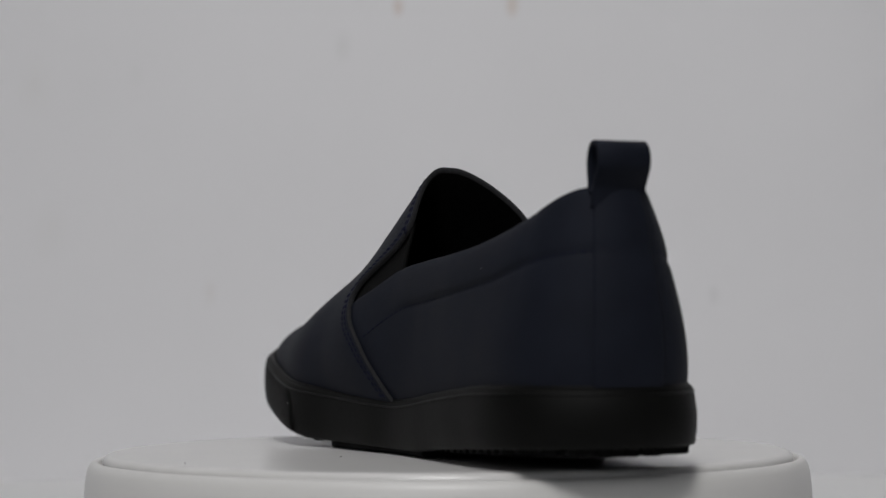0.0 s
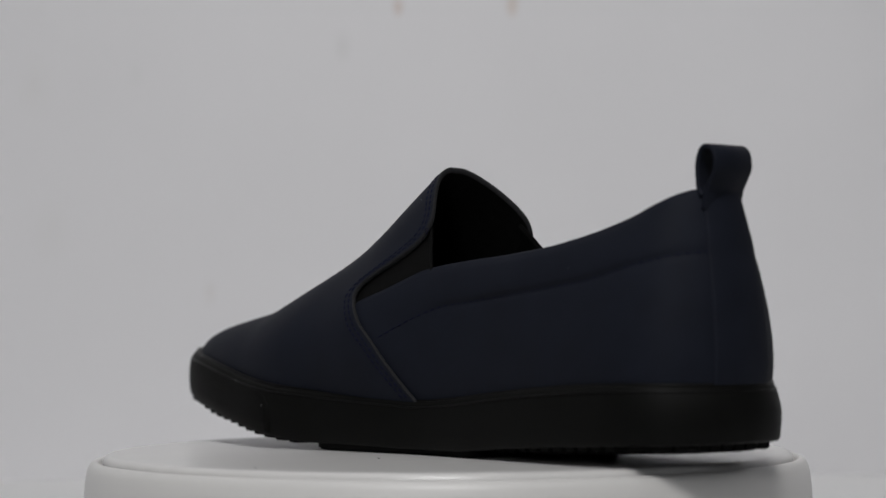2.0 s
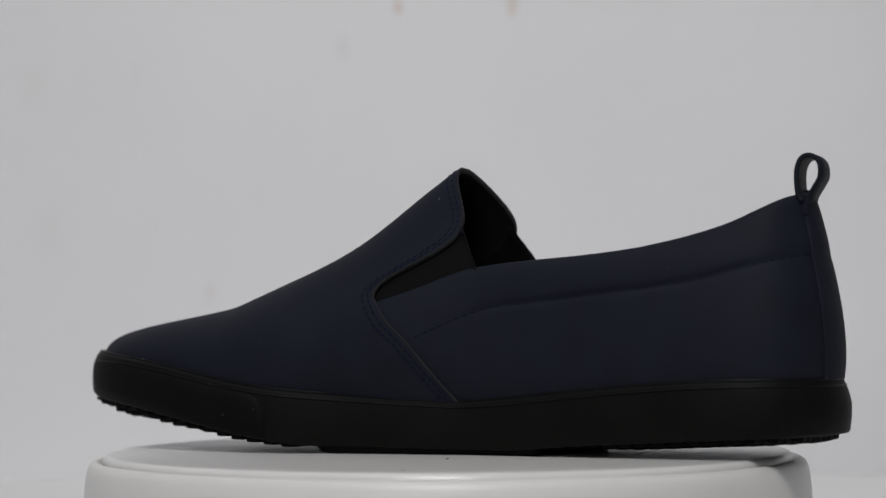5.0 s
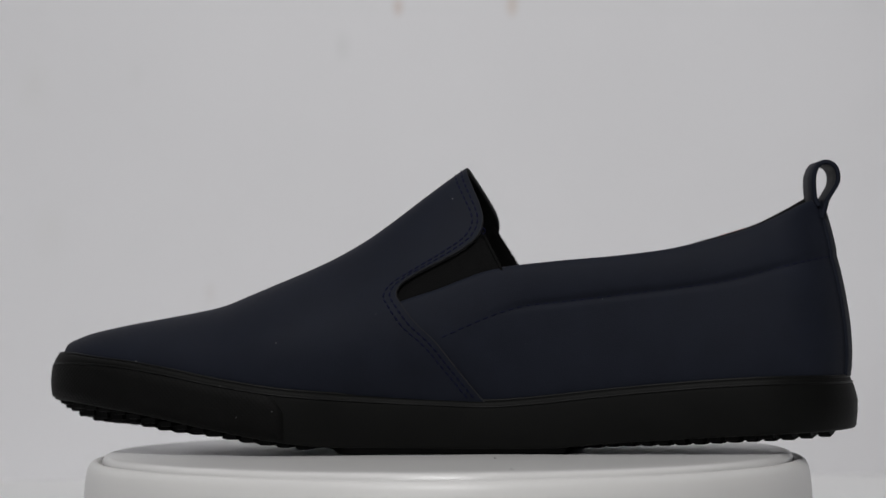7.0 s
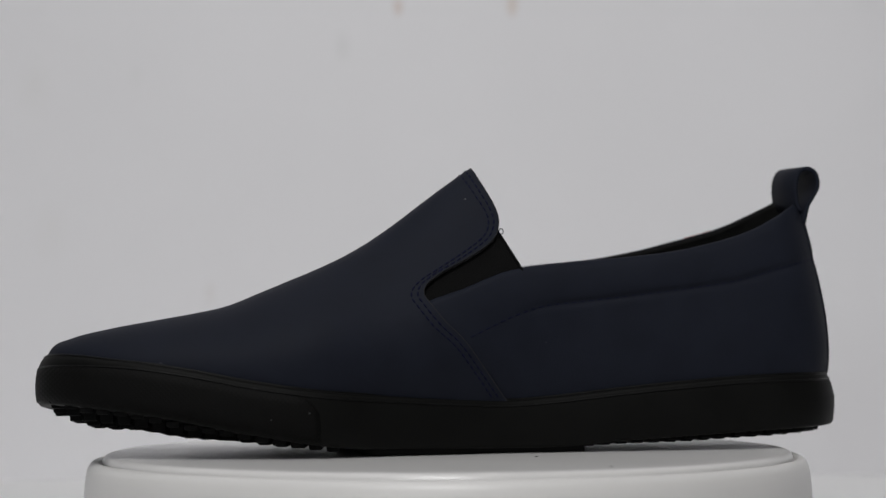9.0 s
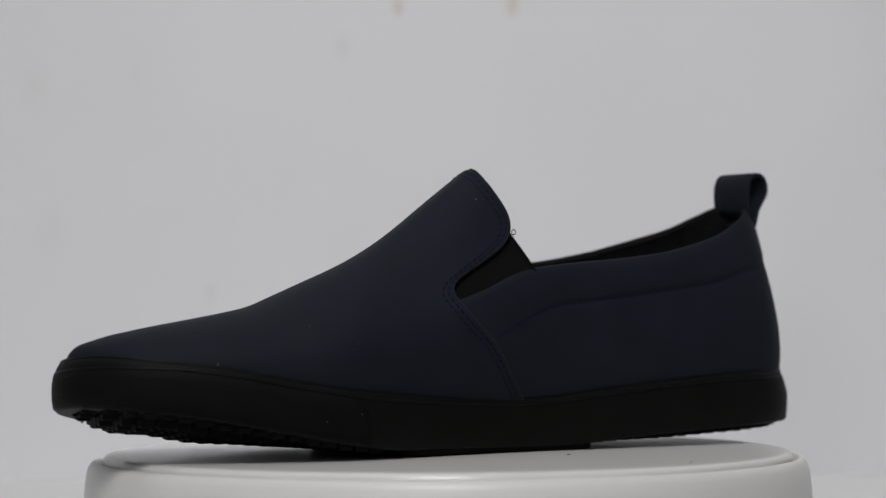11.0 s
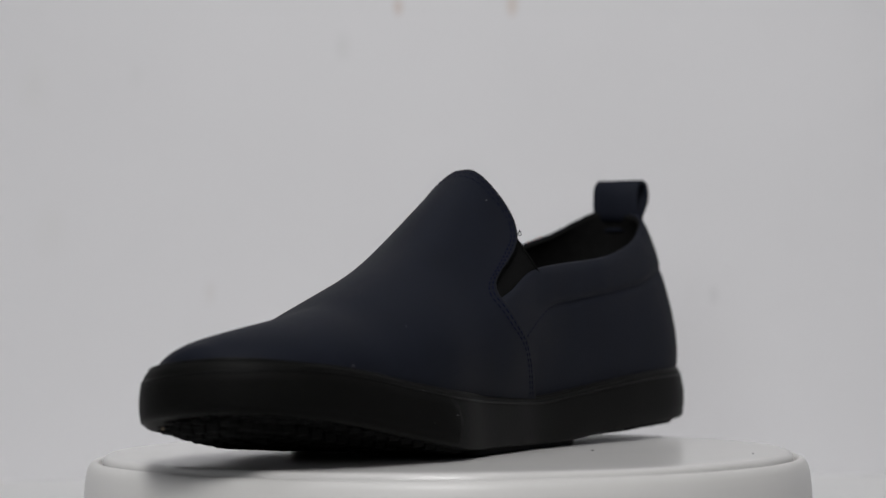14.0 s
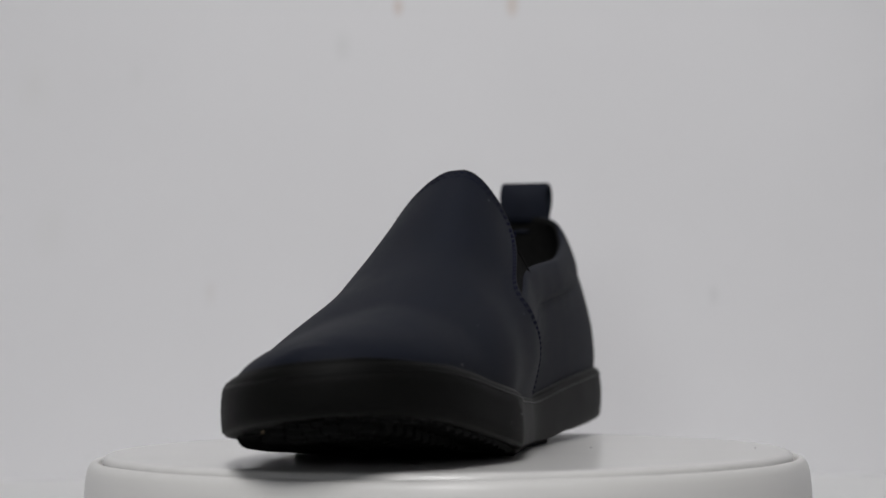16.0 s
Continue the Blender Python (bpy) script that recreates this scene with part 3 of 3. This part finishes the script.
    # pale dried glue along the welt where the vamp's edge meets it
    for x0, x1 in ((-0.0060, 0.0010), (0.0040, 0.0150)):
        bm = bmesh.new()
        tube(bm, [(u, float(foot_side(u, -1)) - 0.0018, float(SOLE_TOP(u)) + 0.0004 + 0.0002 * math.sin(u * 2600)) for u in np.linspace(x0, x1, 14)], 0.00015, 5)
        part("glue_line", bm, GLUE, sidewall, "pale dried glue at the welt")

    # a tan crumb stuck in the tread at the toe
    bm = bmesh.new()
    bmesh.ops.create_icosphere(bm, subdivisions=1, radius=0.0006)
    bmesh.ops.translate(bm, verts=bm.verts[:], vec=(-0.1345, 0.016, float(SOLE_LOW(-0.1345)) - 0.0012))
    part("crumb", bm, CRUMB, root, "tan crumb in the tread")

    # dust specks on the leather
    for x, z, r in ((0.0046, 0.0916, 0.00024), (-0.055, 0.040, 0.00010), (-0.020, 0.050, 0.00008), (-0.070, 0.046, 0.00009)):
        bm = bmesh.new()
        bmesh.ops.create_icosphere(bm, subdivisions=1, radius=r)
        bmesh.ops.translate(bm, verts=bm.verts[:], vec=arch_z(x, z, -1))
        part("dust_speck", bm, DUST, root)
    for j, v, r in ((js[len(js) // 6], 0.72, 0.00009), (js[len(js) // 4], 0.83, 0.00012), (js[len(js) // 9], 0.45, 0.00008)):
        bm = bmesh.new()
        bmesh.ops.create_icosphere(bm, subdivisions=1, radius=r)
        bmesh.ops.translate(bm, verts=bm.verts[:], vec=wall_point(j, v))
        part("dust_speck", bm, DUST, root)
    # lint on the rubber
    for x, z, r in ((-0.1062, 0.0338, 0.00022), (-0.0744, 0.0250, 0.00014), (-0.0685, 0.0139, 0.00016), (-0.0555, 0.0160, 0.00018)):
        bm = bmesh.new()
        bmesh.ops.create_icosphere(bm, subdivisions=1, radius=r)
        bmesh.ops.translate(bm, verts=bm.verts[:], vec=(x, float(NEAR(alpha(x))) - 0.0008, z))
        part("dust_speck", bm, DUST, root)
    for ob in root.children_recursive:
        if not ob.name.startswith("lug"):
            for v in ob.data.vertices:
                v.co.z += twist(v.co.x, v.co.y)
    return root


TABLE = turntable()
SHOE = shoe()


def motions():
    rows = []
    for i in range(33):
        t = i * 0.5
        rows.append((t, pose(0, 0, 0, 0, 0, math.degrees(OMEGA * (t - 8)))))
    walk(TABLE, rows)
    walk(SHOE, rows)


motions()
